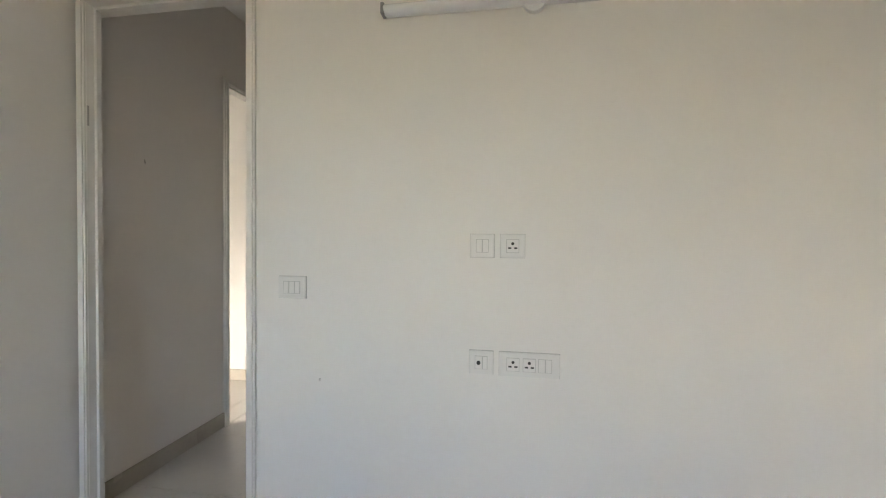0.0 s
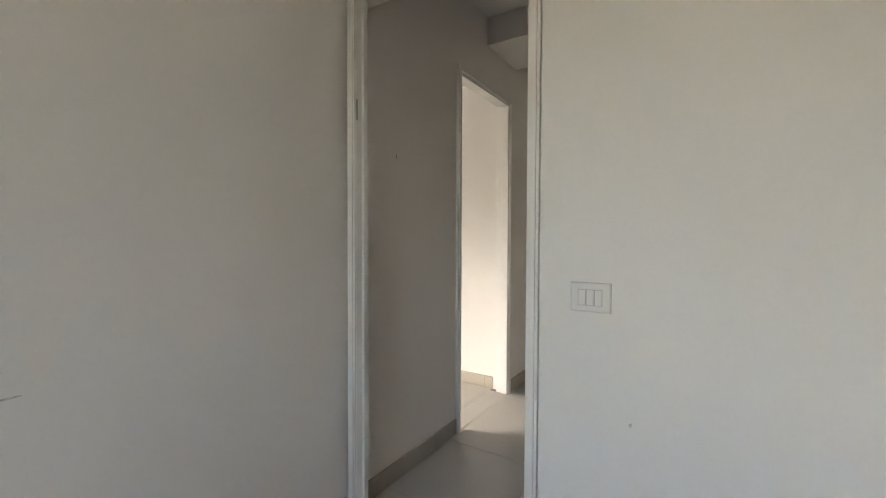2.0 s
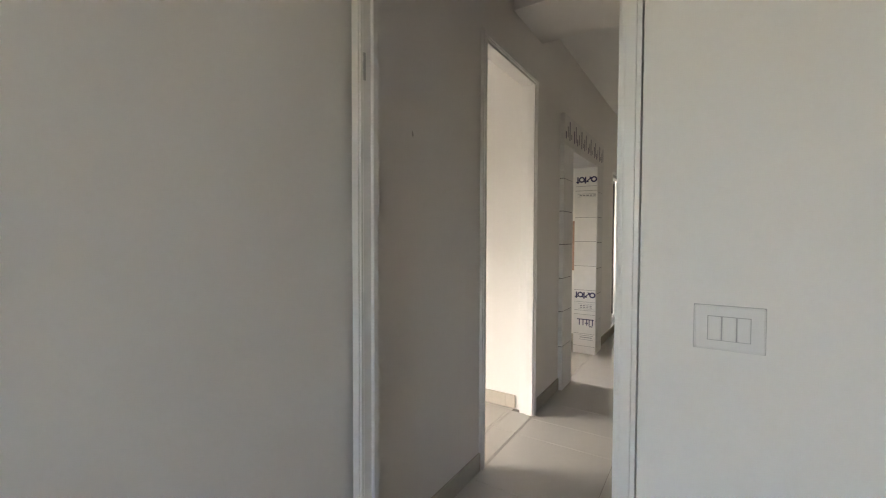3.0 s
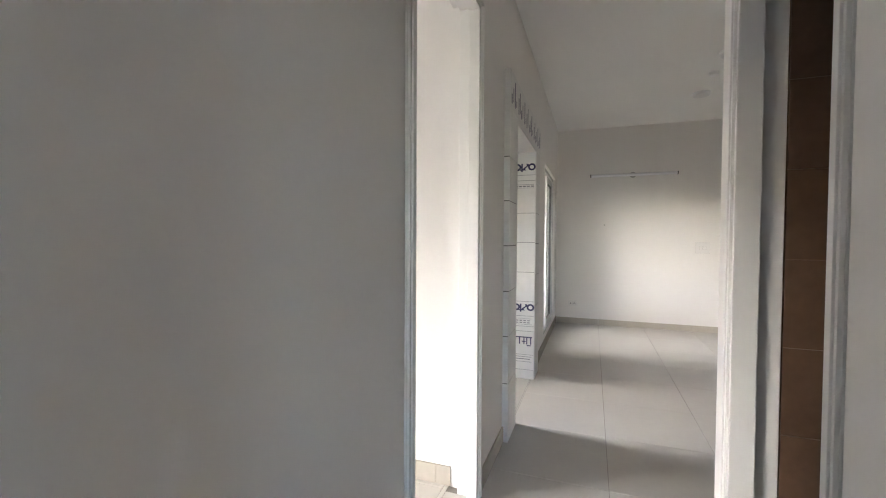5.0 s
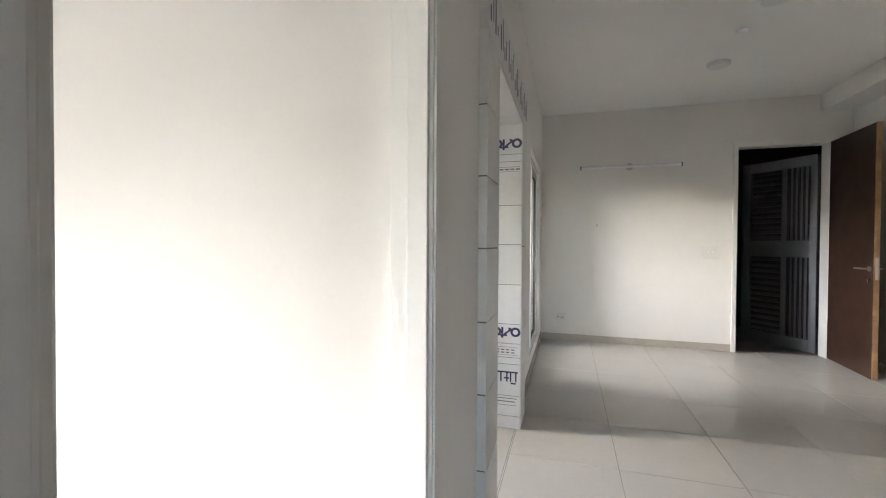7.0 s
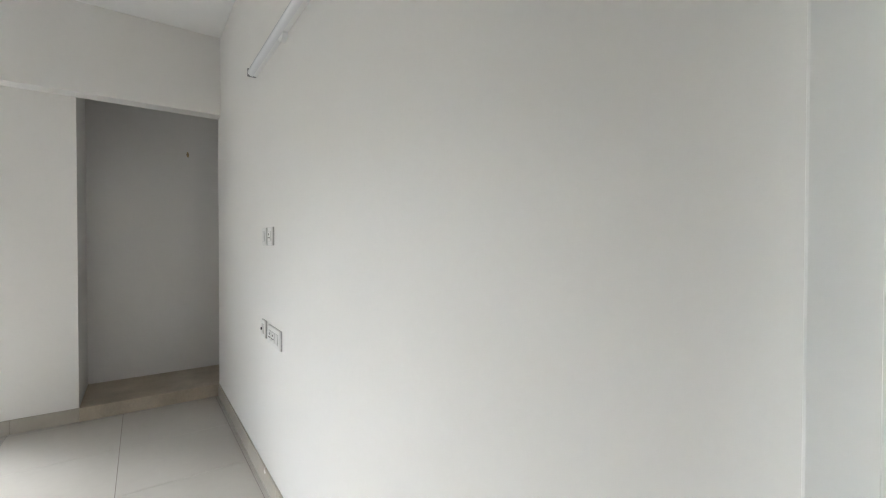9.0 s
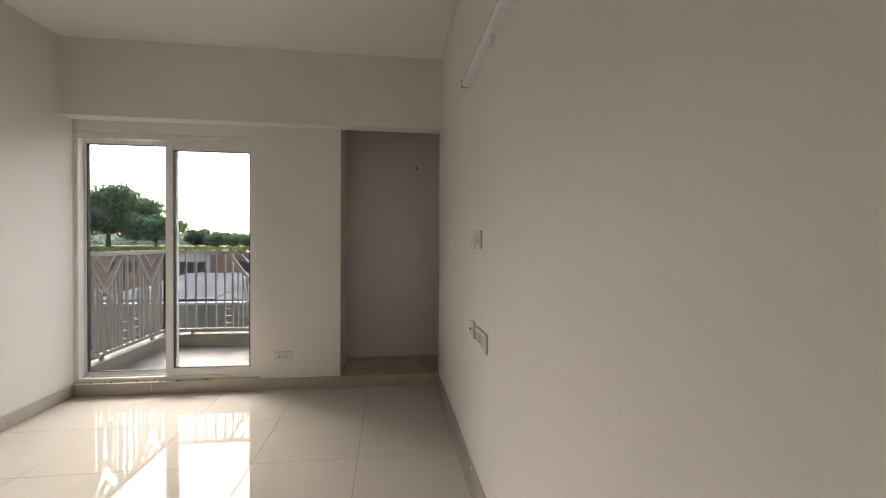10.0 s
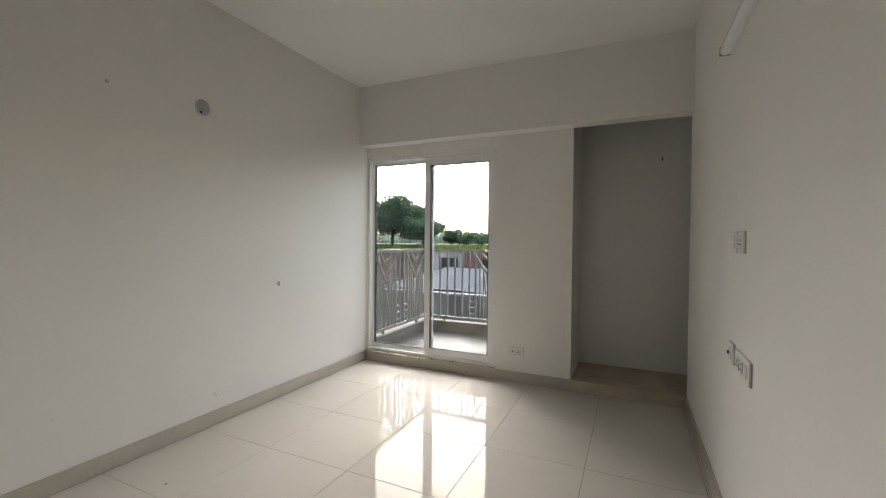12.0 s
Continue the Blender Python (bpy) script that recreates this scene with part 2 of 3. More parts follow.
lobby_floor = structure(boxes("floor_lobby", [(1.2, 4.2, 6.57, 8.35, -0.08, -0.004)], DARK), "lobby floor with its lack of light put into the dark colour", "floor")

# ---- door frames ----


def door_frame(name, axis, lo, hi, head, d0, d1, front, label, stop=None):
    """A painted timber frame with a rebate and a stepped moulding. front: which side carries the moulding."""
    top = structure(thing(name, label, "door frame"), label, "door frame")
    names = ("jamb", "jamb", "head")
    w = 0.042
    segs = ((lo, lo + w, -0.004, head), (hi - w, hi, -0.004, head), (lo + w, hi - w, head - w, head))
    stop0, stop1 = stop or (d0 + 0.05, d1)
    ends = ((lo + w, lo + w + 0.014, -0.004, head - w), (hi - w - 0.014, hi - w, -0.004, head - w), (lo + w, hi - w, head - w - 0.014, head - w))
    for nm, g, st in zip(names, segs, ends):
        bm = bmesh.new()
        for (a, b, s, e), (p, q) in ((g, (d0, d1)), (st, (stop0, stop1))):
            if axis == "y":
                box(bm, a, b, p, q, s, e, 0.003)
            else:
                box(bm, p, q, a, b, s, e, 0.003)
        part(nm, bm, TRIM, top)
    # stepped casing on the wall face
    face = d0 if front == "lo" else d1
    sgn = -1 if front == "lo" else 1
    for inner, outer, proud in ((0.0, 0.042, 0.010), (0.010, 0.034, 0.016)):
        for nm, (a, b, s, e) in zip(("casing", "casing", "casing_head"), (
                (lo + inner, lo + outer, -0.004, head - outer), (hi - outer, hi - inner, -0.004, head - outer), (lo + inner, hi - inner, head - outer, head - inner))):
            bm = bmesh.new()
            p, q = sorted((face, face + sgn * proud))
            if axis == "y":
                box(bm, a, b, p, q, s, e, 0.002)
            else:
                box(bm, p, q, a, b, s, e, 0.002)
            part(nm, bm, TRIM, top)
    return top


door1 = door_frame("door_1", "y", 0.030, 0.912, 2.40, 0.004, 0.066, "lo", "white painted timber door frame with small hinges", (0.04, 0.066))
structure(boxes("door_reveal", [(0.872, 0.918, 0.068, 0.1305, -0.004, 2.36), (0.0005, 0.918, 0.068, 0.1305, 2.36, 2.425)], PAINT), "painted plaster reveal behind the door frame", "reveal")
door2 = door_frame("door_2", "x", DB[0] + 0.006, DB[1] - 0.006, 2.415, -0.10, 0.004, "hi", "white painted timber door frame with moulded casing")
door3 = door_frame("door_3", "x", 0.906, 1.642, 2.415, XC - 0.003, XC + 0.146, "lo", "white painted timber bathroom door frame", (XC - 0.003, XC + 0.075))
for z in (1.856,):
    boxes("hinge", [(0.0722, 0.0755, 0.006, 0.014, z - 0.045, z + 0.045)], GAP, door1, "grey painted hinge leaf")

# ---- wiring plates ----


def plate(name, label, w, h, modules, m, group="wiring plates"):
    """A moulded plate in the xz plane, facing -y. modules: (kind, from, to) across its width."""
    top = thing(name, label, "switch plate" if "switch" in name else "power socket", group, m)
    bm = bmesh.new()
    box(bm, -w / 2, w / 2, -0.011, 0.0, -h / 2, h / 2, 0.004)
    part("cover", bm, PLATE, top)
    # Grey rim just past the cover paints the thin shadow round its edge.
    boxes("edge_shade", [(-w / 2 - 0.0009, w / 2 + 0.0009, -0.004, 0.0, -h / 2 - 0.0009, h / 2 + 0.0009)], GAP, top)
    for kind, a, b in modules:
        # Grey line painted as the shade in the gap round the module.
        boxes("gap_shade", [(a - 0.0006, b + 0.0006, -0.0118, -0.009, -0.0251, 0.0251)], GAP, top)
        bm = bmesh.new()
        box(bm, a + 0.0008, b - 0.0008, -0.0145, -0.008, -0.0238, 0.0238, 0.0015)
        if kind == "switch":
            for v in bm.verts:
                if v.co.y < -0.012 and v.co.z > 0.01:
                    v.co.y += 0.002
        mod = part("rocker" if kind == "switch" else "outlet", bm, MODULE, top)
        c = (a + b) / 2
        if kind == "socket":
            bm = bmesh.new()
            rod(bm, (c, -0.0152, 0.009), (c, -0.0135, 0.009), 0.0058, 12)
            part("pin_hole", bm, BLACK, mod)
            for dx in (-0.011, 0.011):
                boxes("pin_slot", [(c + dx - 0.006, c + dx + 0.006, -0.0152, -0.0135, -0.0105, -0.0045)], BLACK, mod)
        if kind == "coax":
            bm = bmesh.new()
            rod(bm, (c, -0.019, 0), (c, -0.012, 0), 0.0075, 14)
            part("coax_socket", bm, BLACK, mod, "dark coaxial socket")
        if kind == "data":
            boxes("data_port", [(c - 0.006, c + 0.006, -0.0152, -0.012, -0.008, 0.008)], BLACK, mod)
    return top


def on_y(x, z, y, face=-1):
    return pose(x, y, z) if face < 0 else pose(x, y, z, 0, 0, 180)


S = "switch"
plate("switch_plate", "white three-rocker switch plate beside the door", 0.120, 0.090, [(S, -0.036, -0.0125), (S, -0.0115, 0.0125), (S, 0.0135, 0.036)], on_y(1.081, 1.110, 0))
plate("switch_plate", "white two-rocker switch plate on the wall", 0.090, 0.088, [(S, -0.023, -0.001), (S, 0.001, 0.023)], on_y(1.857, 1.288, 0))
plate("socket_plate", "white three-pin socket plate on the wall", 0.090, 0.088, [("socket", -0.023, 0.023)], on_y(1.970, 1.288, 0))
plate("socket_plate", "white television socket plate with dark coaxial port", 0.090, 0.088, [("coax", -0.023, 0.004), (S, 0.006, 0.023)], on_y(1.857, 0.846, 0))
plate("socket_plate", "long white plate with two sockets and switches", 0.222, 0.090, [("socket", -0.082, -0.036), ("socket", -0.022, 0.024), (S, 0.034, 0.058), (S, 0.060, 0.082)], on_y(2.035, 0.845, 0))
# the bright bedroom
plate("switch_plate", "white two-rocker switch plate on the wall", 0.090, 0.088, [(S, -0.023, -0.001), (S, 0.001, 0.023)], on_y(-2.252, 1.301, B1))
plate("socket_plate", "white three-pin socket plate on the wall", 0.090, 0.088, [("socket", -0.023, 0.023)], on_y(-2.136, 1.301, B1))
plate("socket_plate", "white television socket plate with dark coaxial port", 0.090, 0.088, [("coax", -0.023, 0.004), (S, 0.006, 0.023)], on_y(-2.280, 0.822, B1))
plate("socket_plate", "long white plate with two sockets and switches", 0.230, 0.090, [("socket", -0.082, -0.036), ("socket", -0.022, 0.024), (S, 0.034, 0.058), (S, 0.060, 0.082)], on_y(-2.072, 0.814, B1))
plate("socket_plate", "white plate with data port and three-pin socket", 0.145, 0.080, [("data", -0.050, -0.006), ("socket", 0.002, 0.050)], pose(BX, 0.499, 0.288, 0, 0, 90))
# corridor and living room
plate("socket_plate", "white plate with a switch and a three-pin socket", 0.145, 0.095, [(S, -0.050, -0.015), ("socket", -0.008, 0.045)], pose(XC, 0.700, 1.092, 0, 0, -90))
plate("switch_plate", "square white main switch plate on the living wall", 0.165, 0.150, [(S, -0.040, -0.002), (S, 0.002, 0.040)], on_y(1.937, 1.160, YL))
plate("socket_plate", "white plate with data port and three-pin socket", 0.125, 0.080, [("data", -0.045, -0.006), ("socket", 0.002, 0.045)], on_y(0.246, 0.304, YL))

# ---- tube lights ----


def tube_light(label, length, m, cap=None, cover=None):
    """A slim batten lamp along x with a rounded diffuser, standing off the wall behind it."""
    top = thing("tube_light", label, "tube light", "tube lights", m)
    boxes("back_tray", [(0, length, -0.022, 0.0, -0.018, 0.018)], LAMP, top, bevel=0.003)
    bm = bmesh.new()
    for i in range(9):
        a = math.pi * i / 8
        for x in (0.012, length - 0.012):
            bm.verts.new((x, -0.022 - 0.026 * math.sin(a), 0.021 * math.cos(a)))
    bm.verts.ensure_lookup_table()
    for i in range(8):
        bm.faces.new((bm.verts[2 * i], bm.verts[2 * i + 1], bm.verts[2 * i + 3], bm.verts[2 * i + 2]))
    part("diffuser", bm, DIFFUSER, top, smooth=True)
    for x in (0.0, length - 0.014):
        boxes("end_cap", [(x, x + 0.014, -0.048, -0.002, -0.022, 0.022)], cap or CAP, top, "grey end cap", bevel=0.005)
    bm = bmesh.new()
    rod(bm, (length / 2, -0.022, -0.004), (length / 2, 0.0, -0.004), 0.042, 24)
    part("wire_cover", bm, cover or LAMP, top, "round white wire cover")
    return top


tube_light("unlit white tube light high on the bedroom wall", 1.15, on_y(1.462, 2.189, 0))
tube_light("unlit white tube light high on the bedroom wall", 1.15, on_y(-2.458, 2.198, B1))
tube_light("unlit white tube light on the living room wall", 1.15, on_y(0.475, 2.20, YL), SEAL, GAP)

# ---- ceiling and wall discs ----


def disc(name, label, category, m, r, depth=0.012, n=32):
    """A low dome in the xy plane, facing -z."""
    bm = bmesh.new()
    rod(bm, (0, 0, -depth * 0.5), (0, 0, 0), r, n)
    rod(bm, (0, 0, -depth), (0, 0, -depth * 0.5), r * 0.86, n, r)
    ob = part(name, bm, LAMP)
    ob.matrix_world = m
    return tagged(ob, label, category)


fan_a = disc("ceiling_fan_cover", "round white fan hook cover on the ceiling", "ceiling cover", pose(1.631, 5.208, H), 0.095, 0.03)
fan_b = disc("ceiling_fan_cover", "round white fan hook cover on the ceiling", "ceiling cover", pose(1.642, 4.13, H), 0.105, 0.03)
fan_a.data.materials[0] = fan_b.data.materials[0] = FANCOVER
wire_cover = disc("wall_cover", "round white wire cover plate on the corridor wall", "wall cover", pose(XC, 0.525, 1.268, 0, 90), 0.052)
wire_cover.data.materials[0] = FANCOVER
disc("smoke_detector", "small round white detector on the ceiling", "detector", pose(1.607, 4.595, H), 0.045, 0.03)
d = disc("wall_cover", "round white cover plate high on the wall", "wall cover", pose(-1.978, B0, 2.174, 90), 0.054)
d.data.materials[0] = COVER
bm = bmesh.new()
rod(bm, (-1.961, B0 + 0.009, 2.14), (-1.961, B0 + 0.0125, 2.14), 0.009, 10)
scr = part("screw_hole", bm, BLACK, None)
scr.parent = d
scr.matrix_parent_inverse = d.matrix_world.inverted()


def mark(name, label, centre, normal, w, h, material=STAIN, turn=0.0):
    """A thin irregular fleck lying on a wall."""
    bm = bmesh.new()
    rim = []
    for i in range(12):
        a = math.tau * i / 12
        k = 0.75 + 0.35 * random.random()
        rim.append(bm.verts.new((w / 2 * k * math.cos(a), h / 2 * k * math.sin(a), 0.0012)))
    bm.faces.new(rim)
    ob = part(name, bm, material)
    ob.matrix_world = Matrix.Translation(centre) @ Vector(normal).to_track_quat("Z", "Y").to_matrix().to_4x4() @ pose(0, 0, 0, 0, 0, turn)
    return tagged(ob, label, "wall mark")


mark("wall_mark", "brown damp spot on the white wall", (-2.637, B0, 0.938), (0, 1, 0), 0.034, 0.045)
mark("wall_mark", "faint round smudge high on the wall", (-1.428, B0, 2.156), (0, 1, 0), 0.026, 0.022, SCUFF)
mark("wall_mark", "small grey scuff on the wall", (-2.072, B0, 0.21), (0, 1, 0), 0.008, 0.05, SCUFF, 30)
mark("wall_mark", "small dark fleck on the corridor wall", (0, 0.373, 1.72), (1, 0, 0), 0.012, 0.03, SCUFF, 10)
mark("wall_mark", "small dark fleck below the switch plate", (1.20, 0, 0.735), (0, -1, 0), 0.010, 0.016, SCUFF)
mark("wall_mark", "small dark fleck on the living wall", (0.68, YL, 1.48), (0, -1, 0), 0.022, 0.03, SCUFF)
mark("wall_mark", "faint grey scuff on the wall", (0, -1.07, 0.91), (1, 0, 0), 0.05, 0.006, SCUFF)
mark("wall_mark", "tiny screw hole with a stain in the alcove", (-4.47, 1.70, 2.08), (1, 0, 0), 0.02, 0.05, STAIN)

mark("floor_fleck", "small black fleck of dirt on the tiles", (-1.48, -0.75, 0.0), (0, 0, 1), 0.022, 0.010, BLACK)

# ---- clad opening to the kitchen ----


def brand_marks(sheet, y, z, r):
    """Dark rounded marks in a row on a sheet that faces -y: rings, an upright and a wavy stroke."""
    for kind, x in (("ring", 0.0), ("wave", -0.052), ("upright", -0.088), ("ring", -0.128), ("upright", -0.170)):
        bm = bmesh.new()
        if kind == "ring":
            rim = [[bm.verts.new((x + k * r * math.cos(t), y, z + 0.95 * k * r * math.sin(t))) for k in (1.0, 0.52)] for t in (math.tau * i / 22 for i in range(22))]
            for (a, b), (c, d) in zip(rim, rim[1:] + rim[:1]):
                bm.faces.new((a, c, d, b))
        elif kind == "wave":
            rim = []
            for i in range(15):
                t = -1 + 2 * i / 14
                cx, cz = x + 0.5 * r * math.sin(t * 2.6), z + 0.85 * r * t
                rim.append([bm.verts.new((cx - 0.3 * r, y, cz)), bm.verts.new((cx + 0.3 * r, y, cz))])
            for (a, b), (c, d) in zip(rim, rim[1:]):
                bm.faces.new((a, b, d, c))
        else:
            box(bm, x - 0.007, x + 0.007, y, y + 0.0005, z - r * 1.25, z + r * 0.9)
            box(bm, x - 0.018, x + 0.018, y + 0.0002, y + 0.0006, z - 0.030, z - 0.018)
        part("print_mark", bm, INK, sheet)


clad = structure(thing("door_4", "", "door frame"), "kitchen opening clad in marble under printed protective wrapping", "door frame")
near_z = [-0.002, 0.37, 0.665, 0.945, 1.228, 1.505, 1.777, 2.065]
for y0, y1 in ((2.41, 2.68), (3.66, 3.93)):
    for a, b in zip(near_z, near_z[1:]):
        boxes("wrapping_sheet", [(0.001, 0.036 + 0.002 * random.random(), y0, y1, a + 0.003, b - 0.003)], SHEET, clad)
for k in range(6):
    a = 2.41 + (3.93 - 2.41) * k / 6
    b = 2.41 + (3.93 - 2.41) * (k + 1) / 6
    hs = boxes("wrapping_sheet", [(0.001, 0.038, a + 0.002, b - 0.002, 2.065, 2.311)], SHEET, clad)
    for j in range(4):
        y = a + 0.03 + j * 0.055
        boxes("print_bar", [(0.0385, 0.0392, y, y + 0.022, 2.11 + 0.02 * (j % 2), 2.17 + 0.05 * ((j + k) % 3))], GREYINK if j % 2 else INK, hs)
for face, s in ((3.66, -1), (2.68, 1)):
    zs = [-0.002, 0.083, 0.22, 0.434, 0.704, 0.97, 1.239, 1.503, 1.795, 2.065]
    for a, b in zip(zs, zs[1:]):
        p, q = sorted((face, face + s * 0.018))
        rs = boxes("wrapping_sheet", [(-0.20, 0.034, p, q, a + 0.002, b - 0.002)], SHEET, clad)
        if s < 0:
            yy = face - 0.0195
            if abs(a - 1.795) < 0.01:
                brand_marks(rs, yy, 1.915, 0.034)
                boxes("print_bar", [(-0.19, 0.033, yy, yy + 0.001, 1.842, 1.845)], GREYINK, rs)
            if abs(a - 1.503) < 0.01:
                boxes("print_bar", [(-0.17, 0.02, yy, yy + 0.001, 1.757, 1.760), (-0.17, 0.02, yy, yy + 0.001, 1.727, 1.729)] + [(-0.15 + 0.036 * k, -0.124 + 0.036 * k, yy, yy + 0.001, 1.738, 1.748) for k in range(5)], GREYINK, rs)
            if abs(a - 0.434) < 0.01:
                brand_marks(rs, yy, 0.652, 0.034)
                boxes("print_bar", [(-0.19, 0.033, yy, yy + 0.001, 0.572, 0.575), (-0.19, 0.033, yy, yy + 0.001, 0.478, 0.481), (-0.15, 0.02, yy, yy + 0.001, 0.548, 0.550), (-0.15, 0.02, yy, yy + 0.001, 0.495, 0.497)] + [(-0.13 + 0.034 * k, -0.107 + 0.034 * k, yy, yy + 0.001, z, z + 0.008) for k in range(4) for z in (0.508, 0.527)], GREYINK, rs)
            if abs(a - 0.22) < 0.01:
                boxes("print_bar", [(-0.16, 0.018, yy, yy + 0.001, 0.375, 0.385)] + [(x, x + 0.010, yy, yy + 0.001, 0.315, 0.38) for x in (-0.14, -0.10, -0.06, -0.035, 0.0)] + [(-0.075, -0.04, yy, yy + 0.001, 0.335, 0.345), (-0.03, 0.005, yy, yy + 0.001, 0.30, 0.31)], INK, rs)
            if abs(a - 0.083) < 0.01:
                boxes("print_bar", [(-0.14, 0.012, yy, yy + 0.001, 0.20, 0.204), (-0.13, 0.0, yy, yy + 0.001, 0.178, 0.184), (-0.14, 0.012, yy, yy + 0.001, 0.155, 0.158)], GREYINK, rs)
for y0, y1 in ((2.412, 2.678), (3.662, 3.928)):
    boxes("joint_tape", [(0.001, 0.032, y0, y1, 0.0, 2.06)], TAPE, clad, "grey tape behind the wrapping joints")
for p, q in ((3.646, 3.6595), (2.6805, 2.694)):
    boxes("joint_tape", [(-0.198, 0.030, p, q, 0.0, 2.06)], TAPE, clad)
boxes("soffit_sheet", [(-0.20, 0.034, 2.70, 3.64, 2.045, 2.065)], SHEET, clad)
# kitchen: tiled dado behind a low pale cabinet line
dado = structure(new("dado_kitchen"), "brown glazed wall tiles above the kitchen counter", "wall tiles")
for i in range(8):
    for j in range(2):
        boxes("tile", [(-2.6 + i * 0.302, -2.6 + i * 0.302 + 0.3, 4.09, 4.1, 0.88 + j * 0.302, 1.18 + j * 0.302)], KTILE, dado)

# ---- sliding glass doors ----


def sliding_door(name, label, axis_m, w, z0, z1, handle=True):
    """A two-panel sliding door in the xz plane, seen from -y, from x = 0 to w."""
    top = structure(thing(name, label, "sliding door", m=axis_m), label, "sliding door")
    f = 0.045
    for nm, d in (("outer_frame", (0, 0.028, -0.03, 0.09, z0, z1)), ("outer_frame", (w - f, w, -0.03, 0.09, z0, z1)), ("outer_frame", (0.028, w - f, -0.03, 0.09, z1 - f, z1)), ("track", (0.028, w - f, -0.03, 0.09, z0, z0 + 0.035))):
        boxes(nm, [d], UPVC, top, bevel=0.004)
    for k, y in enumerate((0.002, 0.05)):
        boxes("track_rail", [(f, w - f, y - 0.003, y + 0.003, z0 + 0.035, z0 + 0.047)], STEEL, top)
    mid = w * 0.485
    for k, (a, b, y0, y1) in enumerate(((0.012, mid + 0.045, 0.035, 0.075), (mid - 0.02, w - f * 0.6, -0.018, 0.022))):
        zz0, zz1 = z0 + 0.03, z1 - f * 0.55
        s, st = (0.062, 0.098) if k else (0.036, 0.052)
        sash = boxes("sash", [(a, a + s, y0, y1, zz0, zz1), (b - s, b, y0, y1, zz0, zz1), (a + s, b - s, y0, y1, zz1 - st, zz1), (a + s, b - s, y0, y1, zz0, zz0 + s * 1.1)], UPVC, top, bevel=0.005)
        boxes("gasket", [(a + s, a + s + 0.007, y0 + 0.004, y1 - 0.004, zz0 + s, zz1 - st), (b - s - 0.009, b - s, y0 + 0.004, y1 - 0.004, zz0 + s, zz1 - st), (a + s, b - s, y0 + 0.004, y1 - 0.004, zz1 - st - 0.006, zz1 - st), (a + s, b - s, y0 + 0.004, y1 - 0.004, zz0 + s * 1.1, zz0 + s * 1.1 + 0.006)], SEAL, sash)
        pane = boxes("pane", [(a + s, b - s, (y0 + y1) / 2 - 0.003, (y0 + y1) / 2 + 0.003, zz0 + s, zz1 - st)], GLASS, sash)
        # Shadow off, so daylight enters undimmed by the pane's tint.
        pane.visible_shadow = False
        if k and handle:
            boxes("latch", [(b - 0.045, b - 0.018, y0 - 0.02, y0, 1.16, 1.25)], MODULE, sash, bevel=0.004)
            bm = bmesh.new()
            rod(bm, (b - 0.03, y0 - 0.012, 1.205), (b - 0.085, y0 - 0.03, 1.205), 0.007, 10)
            part("latch_lever", bm, STEEL, sash)
    return top


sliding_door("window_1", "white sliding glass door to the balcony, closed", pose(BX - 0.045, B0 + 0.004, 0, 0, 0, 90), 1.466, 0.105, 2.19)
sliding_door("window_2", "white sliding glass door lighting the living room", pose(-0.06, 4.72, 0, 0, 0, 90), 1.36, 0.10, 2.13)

# grit swept against the balcony door's track
bm = bmesh.new()
for i in range(46):
    y = B0 + 0.05 + 1.36 * random.random()
    x = BX - 0.028 + 0.05 * random.random() ** 1.5
    r = 0.003 + 0.008 * random.random() ** 2
    rod(bm, (x, y, 0.107), (x + 0.4 * r, y + r, 0.107 + 0.7 * r), r, 6, r * 0.5)
tagged(part("sill_grit", bm, GRIT), "dark plaster crumbs and grit on the door sill", "debris", kind="stuff")

# ---- entrance ----
door5 = structure(thing("door_5", "", "door frame"), "grey-white painted entrance door frame", "door frame")
for nm, d in (("jamb", (2.155, 2.20, YL - 0.02, YL + 0.14, -0.004, 2.425)), ("jamb", (3.055, 3.10, YL - 0.02, YL + 0.14, -0.004, 2.425)), ("head", (2.20, 3.055, YL - 0.02, YL + 0.14, 2.365, 2.425))):
    boxes(nm, [d], TRIM, door5, bevel=0.004)
L = 0.79
leaf = thing("entrance_door", "open dark-veneered entrance door with raw timber edge", "door", m=pose(3.075, YL - 0.028, 0, 0, 0, -93.5))
boxes("panel", [(0.0, L - 0.012, -0.019, 0.019, 0.012, 2.37)], WOOD, leaf, bevel=0.002)
boxes("edge_band", [(L - 0.012, L, -0.0195, 0.0195, 0.012, 2.37)], EDGE, leaf, "raw pale timber edge", bevel=0.002)
boxes("lock_plate", [(L - 0.0005, L + 0.002, -0.011, 0.011, 0.93, 1.13)], STEEL, leaf, "steel lock face plate")
for sgn in (-1, 1):
    bm = bmesh.new()
    y = sgn * 0.019
    rod(bm, (L - 0.065, y, 1.03), (L - 0.065, y + sgn * 0.009, 1.03), 0.025, 20)
    rod(bm, (L - 0.065, y, 1.03), (L - 0.065, y + sgn * 0.05, 1.03), 0.009, 12)
    rod(bm, (L - 0.065, y + sgn * 0.05, 1.03), (L - 0.20, y + sgn * 0.05, 1.03), 0.009, 12)
    part("lever_handle", bm, STEEL, leaf, "brushed steel lever handle")
    bm = bmesh.new()
    rod(bm, (L - 0.065, y, 0.92), (L - 0.065, y + sgn * 0.008, 0.92), 0.024, 20)
    part("keyhole_rose", bm, STEEL, leaf)

